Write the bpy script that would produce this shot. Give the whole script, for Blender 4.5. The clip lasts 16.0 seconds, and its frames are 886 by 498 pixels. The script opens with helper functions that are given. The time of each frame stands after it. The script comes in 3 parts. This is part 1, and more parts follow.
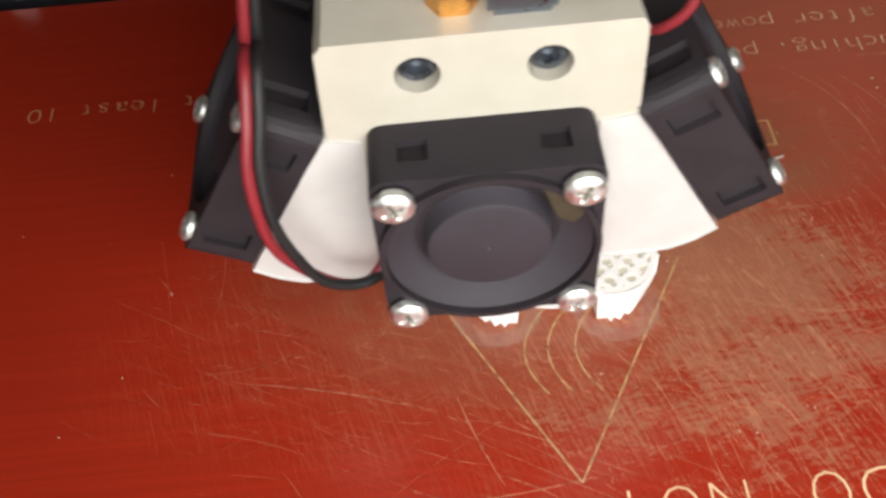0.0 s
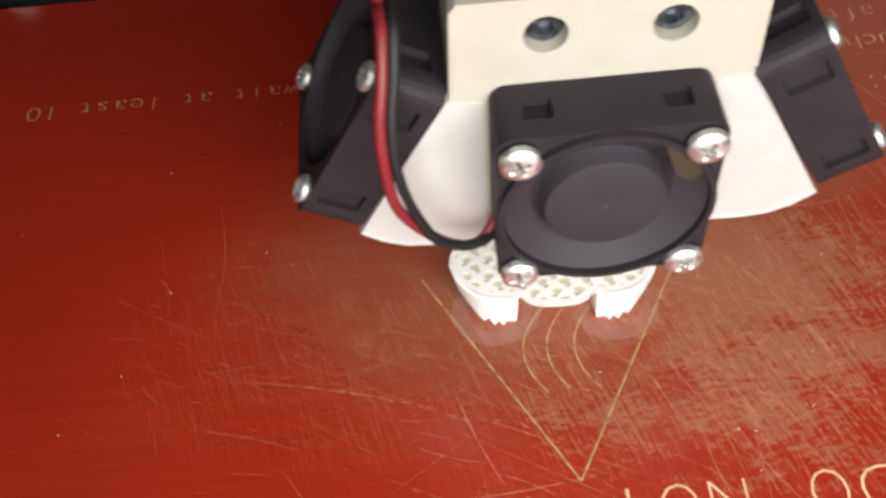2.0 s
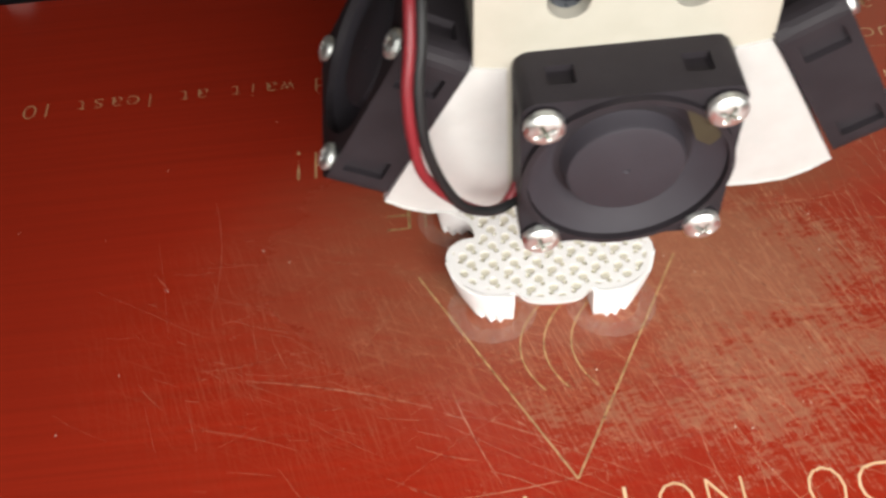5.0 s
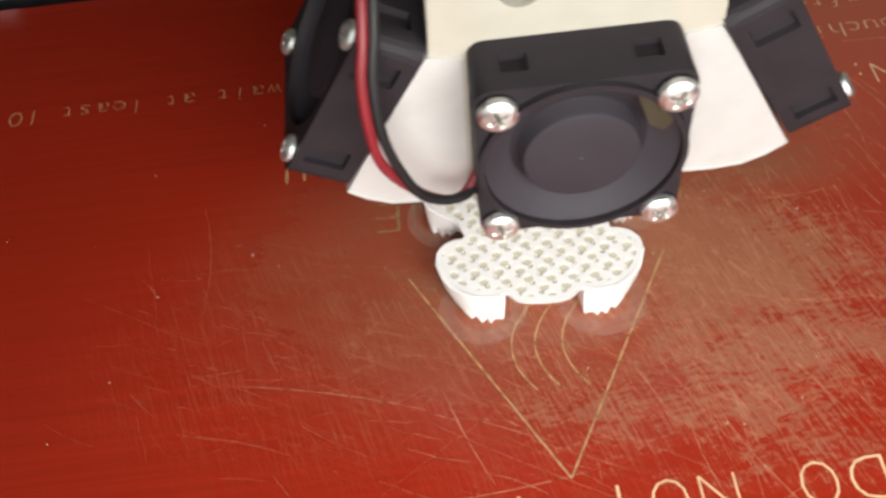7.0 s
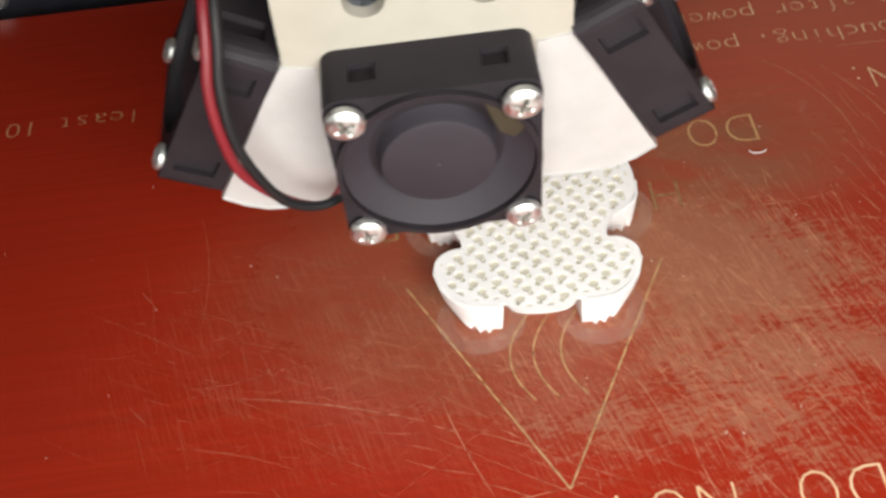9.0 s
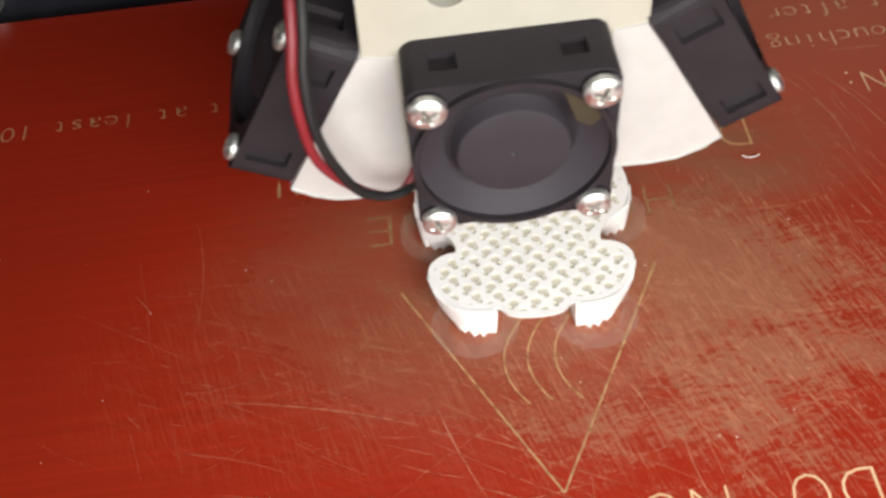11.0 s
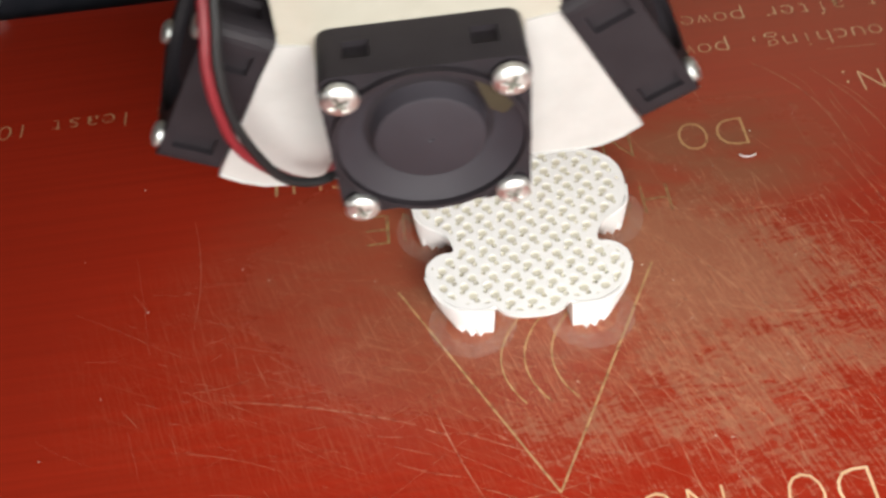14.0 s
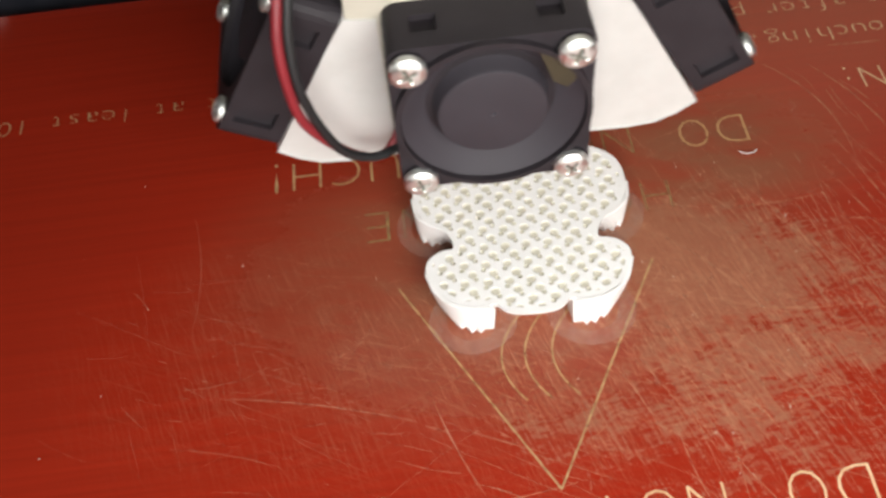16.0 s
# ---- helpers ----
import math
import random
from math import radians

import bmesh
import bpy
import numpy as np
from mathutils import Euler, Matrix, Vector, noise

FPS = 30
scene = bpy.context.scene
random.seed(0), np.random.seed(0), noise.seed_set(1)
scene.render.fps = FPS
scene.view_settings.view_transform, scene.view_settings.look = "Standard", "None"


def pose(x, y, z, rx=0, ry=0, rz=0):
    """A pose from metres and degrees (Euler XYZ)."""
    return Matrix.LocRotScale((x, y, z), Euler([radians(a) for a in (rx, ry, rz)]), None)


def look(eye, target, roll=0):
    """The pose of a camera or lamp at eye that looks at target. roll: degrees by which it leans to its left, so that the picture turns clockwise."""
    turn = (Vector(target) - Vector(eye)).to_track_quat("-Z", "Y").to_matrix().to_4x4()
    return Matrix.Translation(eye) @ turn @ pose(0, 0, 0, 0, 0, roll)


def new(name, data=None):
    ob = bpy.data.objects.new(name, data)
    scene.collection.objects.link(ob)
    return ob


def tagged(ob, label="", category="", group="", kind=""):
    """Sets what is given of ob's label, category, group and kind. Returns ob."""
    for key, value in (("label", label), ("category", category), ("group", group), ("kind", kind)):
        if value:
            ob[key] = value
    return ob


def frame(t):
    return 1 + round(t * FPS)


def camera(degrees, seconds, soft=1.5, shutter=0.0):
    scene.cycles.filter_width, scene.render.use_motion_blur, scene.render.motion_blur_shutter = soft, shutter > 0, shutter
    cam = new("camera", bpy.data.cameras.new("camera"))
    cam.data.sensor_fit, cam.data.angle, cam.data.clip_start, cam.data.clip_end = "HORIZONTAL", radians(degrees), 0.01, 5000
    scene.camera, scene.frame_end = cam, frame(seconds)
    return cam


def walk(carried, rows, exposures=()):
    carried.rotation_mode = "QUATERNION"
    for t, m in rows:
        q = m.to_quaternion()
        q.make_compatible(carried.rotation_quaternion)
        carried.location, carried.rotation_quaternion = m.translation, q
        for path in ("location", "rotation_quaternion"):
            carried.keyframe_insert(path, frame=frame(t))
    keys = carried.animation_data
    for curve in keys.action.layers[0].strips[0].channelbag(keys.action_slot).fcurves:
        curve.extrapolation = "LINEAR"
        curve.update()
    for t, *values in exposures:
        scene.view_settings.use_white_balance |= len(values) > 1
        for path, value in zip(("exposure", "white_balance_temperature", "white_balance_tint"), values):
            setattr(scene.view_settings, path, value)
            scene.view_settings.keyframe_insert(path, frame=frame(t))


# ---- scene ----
MM = 0.001
cam = camera(47.94, 16.0, soft=3.0, shutter=0.5)

# The phone that films: it hangs over the near edge of the bed and drifts by a few millimetres.
AIM = [  # seconds, yaw, pitch, roll, and the eye in millimetres
    (0, 0.13, -52.55, -5.38, -2.20, -2.86, 152.04),
    (0.5, 0.10, -52.59, -5.34, -2.21, -2.88, 152.01),
    (1, 0.07, -52.61, -5.30, -2.15, -2.96, 151.95),
    (1.5, 0.05, -52.56, -5.26, -2.17, -2.98, 151.98),
    (2, 0.08, -52.62, -5.30, -2.15, -2.97, 152.00),
    (2.5, 0.10, -52.55, -5.31, -2.03, -2.90, 152.08),
    (3, 0.11, -52.60, -5.31, -1.93, -2.73, 152.07),
    (3.5, 0.11, -52.76, -5.30, -1.77, -2.46, 152.08),
    (4, 0.24, -52.90, -5.44, -1.57, -2.16, 152.25),
    (4.5, 0.47, -53.13, -5.72, -1.22, -1.76, 152.58),
    (7, -0.34, -53.44, -6.21, -0.47, -0.97, 152.91),
    (7.5, -0.15, -53.48, -6.53, 0.12, -0.48, 153.33),
    (8, -0.02, -53.58, -6.76, 0.37, 0.07, 153.59),
    (8.5, 0.00, -53.58, -6.91, 0.56, 0.61, 153.94),
    (9, -0.05, -53.66, -6.93, 0.71, 1.13, 154.23),
    (11.5, -0.59, -53.54, -6.53, 1.02, 1.12, 155.24),
    (12, -0.61, -53.70, -6.52, 1.11, 1.12, 155.78),
    (12.5, -0.72, -53.79, -6.44, 1.06, 1.47, 155.77),
    (13, -0.59, -53.94, -6.58, 1.02, 1.67, 155.77),
    (13.5, -0.56, -54.05, -6.56, 1.12, 1.78, 155.74),
    (14, -0.66, -53.97, -6.44, 1.19, 1.90, 155.73),
    (14.5, -0.73, -53.97, -6.39, 1.18, 1.85, 155.82),
    (15, -0.85, -53.95, -6.29, 1.16, 2.02, 155.72),
    (15.5, -0.72, -54.16, -6.39, 1.03, 2.20, 155.51),
    (16, -0.72, -54.16, -6.38, 0.94, 2.02, 155.61)]


def aim(yaw, pitch, roll, x, y, z):
    return pose(x * MM, y * MM, z * MM, 90 + pitch, 0, yaw) @ pose(0, 0, 0, 0, 0, roll)


walk(cam, [(row[0], aim(*row[1:])) for row in AIM])

# ---------------------------------------------------------------- light
scene.view_settings.exposure = 0.0
world = bpy.data.worlds.new("sky")
scene.world = world
world.use_nodes = True
sky = world.node_tree.nodes.new("ShaderNodeTexSky")
sky.sky_type, sky.sun_disc = "NISHITA", False
sky.sun_elevation, sky.sun_rotation = radians(35), radians(180)
world.node_tree.links.new(sky.outputs[0], world.node_tree.nodes["Background"].inputs[0])
world.node_tree.nodes["Background"].inputs[1].default_value = 0.08


def area(name, m, sx, sy, power, colour):
    data = bpy.data.lights.new(name, "AREA")
    data.shape, data.size, data.size_y, data.energy, data.color = "RECTANGLE", sx, sy, power, colour
    ob = new(name, data)
    ob.matrix_world = m
    return ob


# daylight in the window behind the camera, and the warm ceiling lamp
area("window_daylight", look((0.05, -0.60, 0.33), (0.05, 1.0, 0.10)), 0.80, 0.62, 1.75, (1.0, 0.98, 0.95))
area("desk_lamp_light", look((0.045, -0.078, 0.155), (0.030, 0.09, 0.008)), 0.22, 0.12, 1.04, (1.0, 0.985, 0.965))
area("ceiling_lamp_light", look((1.0, 1.85, 1.52), (1.0, 1.85, 0)), 0.9, 0.9, 2.6, (1.0, 0.70, 0.40))

# ---------------------------------------------------------------- materials


def material(name, colour, rough=0.5, metal=0.0, spec=0.5):
    m = bpy.data.materials.new(name)
    m.use_nodes = True
    b = m.node_tree.nodes["Principled BSDF"]
    b.inputs["Base Color"].default_value = (*colour, 1)
    b.inputs["Roughness"].default_value = rough
    b.inputs["Metallic"].default_value = metal
    b.inputs["Specular IOR Level"].default_value = spec
    return m


class Nodes:
    """Short hand for a material's node tree."""

    def __init__(self, m):
        self.t = m.node_tree
        self.b = self.t.nodes["Principled BSDF"]
        self.co = self.t.nodes.new("ShaderNodeTexCoord").outputs["Object"]

    def add(self, kind, **values):
        n = self.t.nodes.new(kind)
        for key, v in values.items():
            setattr(n, key, v)
        return n

    def link(self, a, b):
        self.t.links.new(a, b)

    def mapped(self, scale, turn=0.0):
        n = self.add("ShaderNodeMapping")
        n.inputs["Scale"].default_value = scale
        n.inputs["Rotation"].default_value = (0, 0, turn)
        self.link(self.co, n.inputs["Vector"])
        return n.outputs[0]

    def along(self, angle, length, width):
        """Coordinates stretched along a direction on the sheet (degrees), for marks of that length and width in metres."""
        turn = self.add("ShaderNodeMapping")
        turn.inputs["Rotation"].default_value = (0, 0, radians(-angle))
        self.link(self.co, turn.inputs["Vector"])
        size = self.add("ShaderNodeMapping")
        size.inputs["Scale"].default_value = (1 / length, 1 / width, 1)
        self.link(turn.outputs[0], size.inputs["Vector"])
        return size.outputs[0]

    def noise(self, vec, scale, detail=4.0, rough=0.55, distort=0.0):
        n = self.add("ShaderNodeTexNoise")
        n.inputs["Scale"].default_value = scale
        n.inputs["Detail"].default_value = detail
        n.inputs["Roughness"].default_value = rough
        n.inputs["Distortion"].default_value = distort
        self.link(vec, n.inputs["Vector"])
        return n.outputs[0]

    def ramp(self, value, lo, hi, a=0.0, b=1.0):
        n = self.add("ShaderNodeMapRange", interpolation_type="SMOOTHSTEP")
        for i, v in zip((1, 2, 3, 4), (lo, hi, a, b)):
            n.inputs[i].default_value = v
        self.link(value, n.inputs[0])
        return n.outputs[0]

    def math(self, op, a, b):
        n = self.add("ShaderNodeMath", operation=op)
        for i, v in enumerate((a, b)):
            if isinstance(v, (int, float)):
                n.inputs[i].default_value = v
            else:
                self.link(v, n.inputs[i])
        return n.outputs[0]

    def mix(self, fac, a, b):
        n = self.add("ShaderNodeMix", data_type="RGBA")
        self.link(fac, n.inputs[0]) if not isinstance(fac, float) else setattr(n.inputs[0], "default_value", fac)
        for i, v in ((6, a), (7, b)):
            if isinstance(v, tuple):
                n.inputs[i].default_value = (*v, 1)
            else:
                self.link(v, n.inputs[i])
        return n.outputs[2]

    def bump(self, height, strength, distance):
        n = self.add("ShaderNodeBump")
        n.inputs["Strength"].default_value = strength
        n.inputs["Distance"].default_value = distance
        self.link(height, n.inputs["Height"])
        self.link(n.outputs[0], self.b.inputs["Normal"])

    def near(self, x, y, rx, ry, inner=0.2):
        """1 near a place on the sheet, 0 beyond the radii."""
        n = self.add("ShaderNodeMapping")
        n.inputs["Location"].default_value = (-x / rx, -y / ry, 0)
        n.inputs["Scale"].default_value = (1 / rx, 1 / ry, 0)
        self.link(self.co, n.inputs["Vector"])
        l = self.add("ShaderNodeVectorMath", operation="LENGTH")
        self.link(n.outputs[0], l.inputs[0])
        return self.ramp(l.outputs["Value"], 1.0, inner)


def bed_material():
    m = material("red_solder_mask", (0.33, 0.013, 0.004), 0.3)
    n = Nodes(m)

    def times(a, b):
        return n.math("MULTIPLY", a, b)

    def plus(a, b):
        return n.math("ADD", a, b)

    # heater tracks under the mask
    tracks = n.noise(n.mapped((9, 900, 1)), 1.0, 3, 0.5)
    fine = n.noise(n.mapped((30, 1700, 1)), 1.0, 4)
    red = n.mix(n.ramp(plus(times(tracks, 0.6), times(fine, 0.4)), 0.15, 0.85), (0.230, 0.0160, 0.0062), (0.310, 0.0210, 0.0080))
    large = n.noise(n.mapped((14, 22, 1)), 1.0, 4)
    red = n.mix(times(n.ramp(large, 0.35, 0.7), 0.5), red, (0.275, 0.0185, 0.0072))
    # a dull tan film, torn away in small flakes that run along the tracks
    tears = n.noise(n.along(4, 0.0040, 0.0011), 1.0, 8, 0.72, 0.8)
    slashes = n.noise(n.along(-72, 0.0150, 0.0006), 1.0, 5, 0.6)
    patch = n.noise(n.mapped((45, 75, 1)), 1.0, 5, 0.62)
    core = n.near(0.048, 0.104, 0.046, 0.032, 0.0)
    skirt = n.near(0.052, 0.084, 0.085, 0.045, 0.0)
    region = n.math("MAXIMUM", core, times(skirt, 0.62))
    uneven = plus(times(tears, 1.5), plus(times(patch, 1.3), times(slashes, 1.1)))
    cover = plus(region, plus(uneven, -1.95))
    film = times(n.ramp(cover, 0.34, 0.72), n.ramp(region, 0.0, 0.15))
    grit = n.noise(n.mapped((1100, 2300, 1)), 1.0, 5, 0.75)
    film = times(film, n.ramp(grit, 0.28, 0.60, 0.55, 1.0))
    # brown haze rubbed into the mask round the print
    smear = n.noise(n.along(-20, 0.020, 0.005), 1.0, 6, 0.65, 0.6)
    haze = times(n.near(0.014, 0.110, 0.074, 0.048, 0.1), n.ramp(plus(patch, smear), 0.70, 1.25, 0.62, 1.0))
    haze = n.math("MAXIMUM", haze, times(times(n.near(0.056, 0.130, 0.040, 0.024, 0.2), 0.95), n.ramp(plus(patch, smear), 0.70, 1.15, 0.4, 1.0)))
    haze = times(haze, n.ramp(grit, 0.25, 0.65, 0.75, 1.0))
    red = n.mix(haze, red, (0.215, 0.083, 0.042))
    red = n.mix(times(film, 0.86), red, (0.275, 0.107, 0.058))
    # hairline scratches in three directions, thickest in the film
    worn = n.math("MAXIMUM", n.near(0.035, 0.090, 0.075, 0.045, 0.1), times(n.near(-0.010, 0.095, 0.075, 0.040, 0.1), 0.55))
    lines = None
    for angle, length, width, low in ((-72, 0.022, 0.00022, 0.59), (-80, 0.014, 0.00016, 0.60), (-26, 0.020, 0.00020, 0.61), (22, 0.012, 0.00018, 0.64), (-58, 0.017, 0.00018, 0.62)):
        marks = n.ramp(n.noise(n.along(angle, length, width), 1.0, 2, 0.5, 0.15), low, low + 0.07)
        lines = marks if lines is None else n.math("MAXIMUM", lines, marks)
    lines = times(times(lines, worn), n.ramp(patch, 0.30, 0.60, 0.25, 1.0))
    n.link(n.mix(times(lines, 0.72), red, (0.46, 0.19, 0.10)), n.b.inputs["Base Color"])
    n.link(n.ramp(n.math("MAXIMUM", film, haze), 0.0, 1.0, 0.24, 0.48), n.b.inputs["Roughness"])
    n.bump(plus(times(fine, 0.25), plus(film, times(lines, 0.5))), 0.25, 0.0001)
    return m


def plastic(name, colour, second, rough, sss=0.0, layers=0.0):
    m = material(name, colour, rough)
    n = Nodes(m)
    a = n.noise(n.mapped((160, 160, 160)), 1.0, 4)
    n.link(n.mix(n.ramp(a, 0.35, 0.7), colour, second), n.b.inputs["Base Color"])
    fine = n.noise(n.mapped((700, 700, 3000 if layers else 700)), 1.0, 3)
    n.bump(fine, 0.15 + layers, 0.00012)
    if sss:
        n.b.inputs["Subsurface Weight"].default_value = sss
        n.b.inputs["Subsurface Radius"].default_value = (0.0016, 0.0013, 0.0008)
        n.b.inputs["Subsurface Scale"].default_value = 1.0
    return m


def scuffed_metal(name, colour, rough):
    m = material(name, colour, rough, 1.0)
    n = Nodes(m)
    a = n.noise(n.mapped((900, 900, 900)), 1.0, 3)
    n.link(n.ramp(a, 0.3, 0.75, rough * 0.7, rough * 1.6), n.b.inputs["Roughness"])
    return m


def film_material(name, colour, cover, rough=0.5):
    """Thin see-through film: mostly clear, broken by fine noise."""
    m = material(name, colour, rough)
    n = Nodes(m)
    a = n.noise(n.mapped((420, 420, 420)), 1.0, 4, 0.7)
    n.link(n.ramp(a, 0.25, 0.75, cover * 0.3, cover), n.b.inputs["Alpha"])
    return m


RED_BED = bed_material()
SILK = plastic("silkscreen_print", (0.68, 0.48, 0.28), (0.56, 0.37, 0.19), 0.6)
WHITE_PRINT = plastic("white_printed_plastic", (0.86, 0.855, 0.835), (0.83, 0.825, 0.80), 0.45, 0.0, 0.1)
# the frog's white plastic, darkened to stand for shade in the infill hollows
SHADED_INFILL = plastic("shade_tinted_infill", (0.62, 0.595, 0.485), (0.58, 0.555, 0.445), 0.6)
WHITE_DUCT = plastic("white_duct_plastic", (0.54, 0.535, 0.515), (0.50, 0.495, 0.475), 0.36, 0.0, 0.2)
# same white plastic as the ducts; its cream tint is painted warm light
WARM_LIT_WHITE = plastic("warm_lit_white_plastic", (0.47, 0.445, 0.375), (0.44, 0.415, 0.345), 0.36, 0.0, 0.25)
BLACK = plastic("black_fan_plastic", (0.021, 0.0175, 0.0205), (0.026, 0.022, 0.0255), 0.60)
BLACK.node_tree.nodes["Principled BSDF"].inputs["Specular IOR Level"].default_value = 0.24
HUB = plastic("charcoal_hub_plastic", (0.030, 0.026, 0.033), (0.026, 0.022, 0.028), 0.68)
OLIVE = plastic("olive_tinted_plastic", (0.040, 0.035, 0.019), (0.032, 0.028, 0.015), 0.45)
STEEL = scuffed_metal("bright_zinc_screw", (0.78, 0.80, 0.77), 0.46)
DARK_STEEL = scuffed_metal("dark_bolt_steel", (0.20, 0.22, 0.25), 0.35)
BRASS = scuffed_metal("brass", (0.80, 0.42, 0.12), 0.22)
RED_WIRE = plastic("red_wire_skin", (0.21, 0.016, 0.022), (0.17, 0.013, 0.018), 0.48)
BLACK_WIRE = plastic("black_wire_skin", (0.007, 0.007, 0.008), (0.010, 0.010, 0.010), 0.6)
WORN_SILK = film_material("thin_silkscreen_line", (0.44, 0.28, 0.125), 1.25, 0.6)
RUBBED_SILK = film_material("rubbed_silkscreen_print", (0.36, 0.24, 0.10), 0.75, 0.6)
FAINT_SILK = film_material("dull_silkscreen_print", (0.44, 0.26, 0.115), 1.6, 0.6)
SCRATCH = film_material("scratch_in_film", (0.62, 0.30, 0.17), 0.85)
BRIM = film_material("clear_glue_film", (0.55, 0.43, 0.36), 0.34, 0.3)
RECESS = scuffed_metal("dull_recess_metal", (0.26, 0.28, 0.22), 0.55)
DUST = plastic("pale_crumb", (0.6, 0.5, 0.4), (0.7, 0.6, 0.5), 0.6)
FRAME = plastic("black_anodised_frame", (0.012, 0.013, 0.018), (0.02, 0.02, 0.026), 0.35)
TABLE = plastic("dark_wood_table", (0.06, 0.035, 0.02), (0.09, 0.05, 0.03), 0.5)
WALL = plastic("greyish_wall", (0.28, 0.26, 0.23), (0.25, 0.23, 0.20), 0.8)
FLOOR = plastic("brown_floor", (0.16, 0.10, 0.06), (0.20, 0.13, 0.08), 0.6)
LAMP_GLASS = material("lamp_glass", (0.9, 0.85, 0.75), 0.4)
LAMP_GLASS.node_tree.nodes["Principled BSDF"].inputs["Emission Color"].default_value = (1, 0.8, 0.55, 1)
LAMP_GLASS.node_tree.nodes["Principled BSDF"].inputs["Emission Strength"].default_value = 0.42

# ---------------------------------------------------------------- mesh helpers (all in millimetres)


def finish(name, bm, mat, parent=None, label="", smooth=False):
    bmesh.ops.recalc_face_normals(bm, faces=bm.faces)
    for f in bm.faces:
        f.smooth = smooth
    for v in bm.verts:
        v.co *= MM
    me = bpy.data.meshes.new(name)
    bm.to_mesh(me)
    bm.free()
    me.materials.append(mat)
    ob = new(name, me)
    if smooth:
        me.set_sharp_from_angle(angle=radians(38))
    if parent:
        ob.parent = parent
    return tagged(ob, label)


part = finish


def prism(bm, outer, holes, a, b, m=None):
    """A plate from a to b along local y, its outline (x, z) with holes."""
    made = []
    for y in (a, b):
        edges, loops = [], []
        for loop in (outer, *holes):
            vs = [bm.verts.new((x, y, z)) for x, z in loop]
            made += vs
            edges += [bm.edges.new((vs[i], vs[(i + 1) % len(vs)])) for i in range(len(vs))]
            loops.append(vs)
        bmesh.ops.triangle_fill(bm, use_beauty=True, edges=edges, normal=(0, 1, 0))
        if y == a:
            first = loops
    for l0, l1 in zip(first, loops):
        for i in range(len(l0)):
            j = (i + 1) % len(l0)
            bm.faces.new((l0[i], l0[j], l1[j], l1[i]))
    if m is not None:
        bmesh.ops.transform(bm, matrix=m, verts=made)
    return made


def ring(x, z, r, n=40):
    return [(x + r * math.cos(2 * math.pi * i / n), z + r * math.sin(2 * math.pi * i / n)) for i in range(n)]


def rounded(x0, z0, x1, z1, r, n=5):
    pts = []
    for cx, cz, a in ((x1 - r, z1 - r, 0), (x0 + r, z1 - r, 90), (x0 + r, z0 + r, 180), (x1 - r, z0 + r, 270)):
        for i in range(n + 1):
            w = radians(a + 90 * i / n)
            pts.append((cx + r * math.cos(w), cz + r * math.sin(w)))
    return pts


def lathe(bm, profile, n=32, m=None):
    """Turns (radius, y) about the local y axis."""
    rows, made = [], []
    for r, y in profile:
        row = [bm.verts.new((max(r, 0.001) * math.cos(2 * math.pi * i / n), y, max(r, 0.001) * math.sin(2 * math.pi * i / n))) for i in range(n)]
        rows.append(row)
        made += row
    for a, b in zip(rows, rows[1:]):
        for i in range(n):
            j = (i + 1) % n
            bm.faces.new((a[i], a[j], b[j], b[i]))
    if m is not None:
        bmesh.ops.transform(bm, matrix=m, verts=made)
    return made


def box(bm, x0, x1, y0, y1, z0, z1, bevel=0.0, m=None):
    got = bmesh.ops.create_cube(bm, size=1)["verts"]
    for v in got:
        v.co = ((x0 + x1) / 2 + v.co.x * (x1 - x0), (y0 + y1) / 2 + v.co.y * (y1 - y0), (z0 + z1) / 2 + v.co.z * (z1 - z0))
    if bevel:
        edges = list({e for v in got for e in v.link_edges})
        got = list({v for f in bmesh.ops.bevel(bm, geom=edges, offset=bevel, segments=2, affect="EDGES")["faces"] for v in f.verts})
    if m is not None:
        bmesh.ops.transform(bm, matrix=m, verts=got)
    return got


def tube(bm, pts, r, n=10, steps=8):
    """A round cable through the points (Catmull-Rom)."""
    p = [Vector(q) for q in pts]
    p = [2 * p[0] - p[1], *p, 2 * p[-1] - p[-2]]
    line = []
    for i in range(1, len(p) - 2):
        for s in range(steps):
            t = s / steps
            line.append(0.5 * (2 * p[i] + (p[i + 1] - p[i - 1]) * t + (2 * p[i - 1] - 5 * p[i] + 4 * p[i + 1] - p[i + 2]) * t * t
                               + (3 * p[i] - p[i - 1] - 3 * p[i + 1] + p[i + 2]) * t ** 3))
    line.append(p[-2])
    rows = []
    for i, c in enumerate(line):
        d = (line[min(i + 1, len(line) - 1)] - line[max(i - 1, 0)]).normalized()
        u = d.cross(Vector((0, 1, 0.01))).normalized()
        w = d.cross(u)
        rows.append([bm.verts.new(c + r * (math.cos(2 * math.pi * k / n) * u + math.sin(2 * math.pi * k / n) * w)) for k in range(n)])
    for a, b in zip(rows, rows[1:]):
        for k in range(n):
            bm.faces.new((a[k], a[(k + 1) % n], b[(k + 1) % n], b[k]))
    bm.faces.new(rows[0])
    bm.faces.new(rows[-1])


def chaikin(loop, times=2):
    for _ in range(times):
        out = []
        for i, a in enumerate(loop):
            b = loop[(i + 1) % len(loop)]
            out += [(0.75 * a[0] + 0.25 * b[0], 0.75 * a[1] + 0.25 * b[1]), (0.25 * a[0] + 0.75 * b[0], 0.25 * a[1] + 0.75 * b[1])]
        loop = out
    return loop


# ---------------------------------------------------------------- the room round the printer


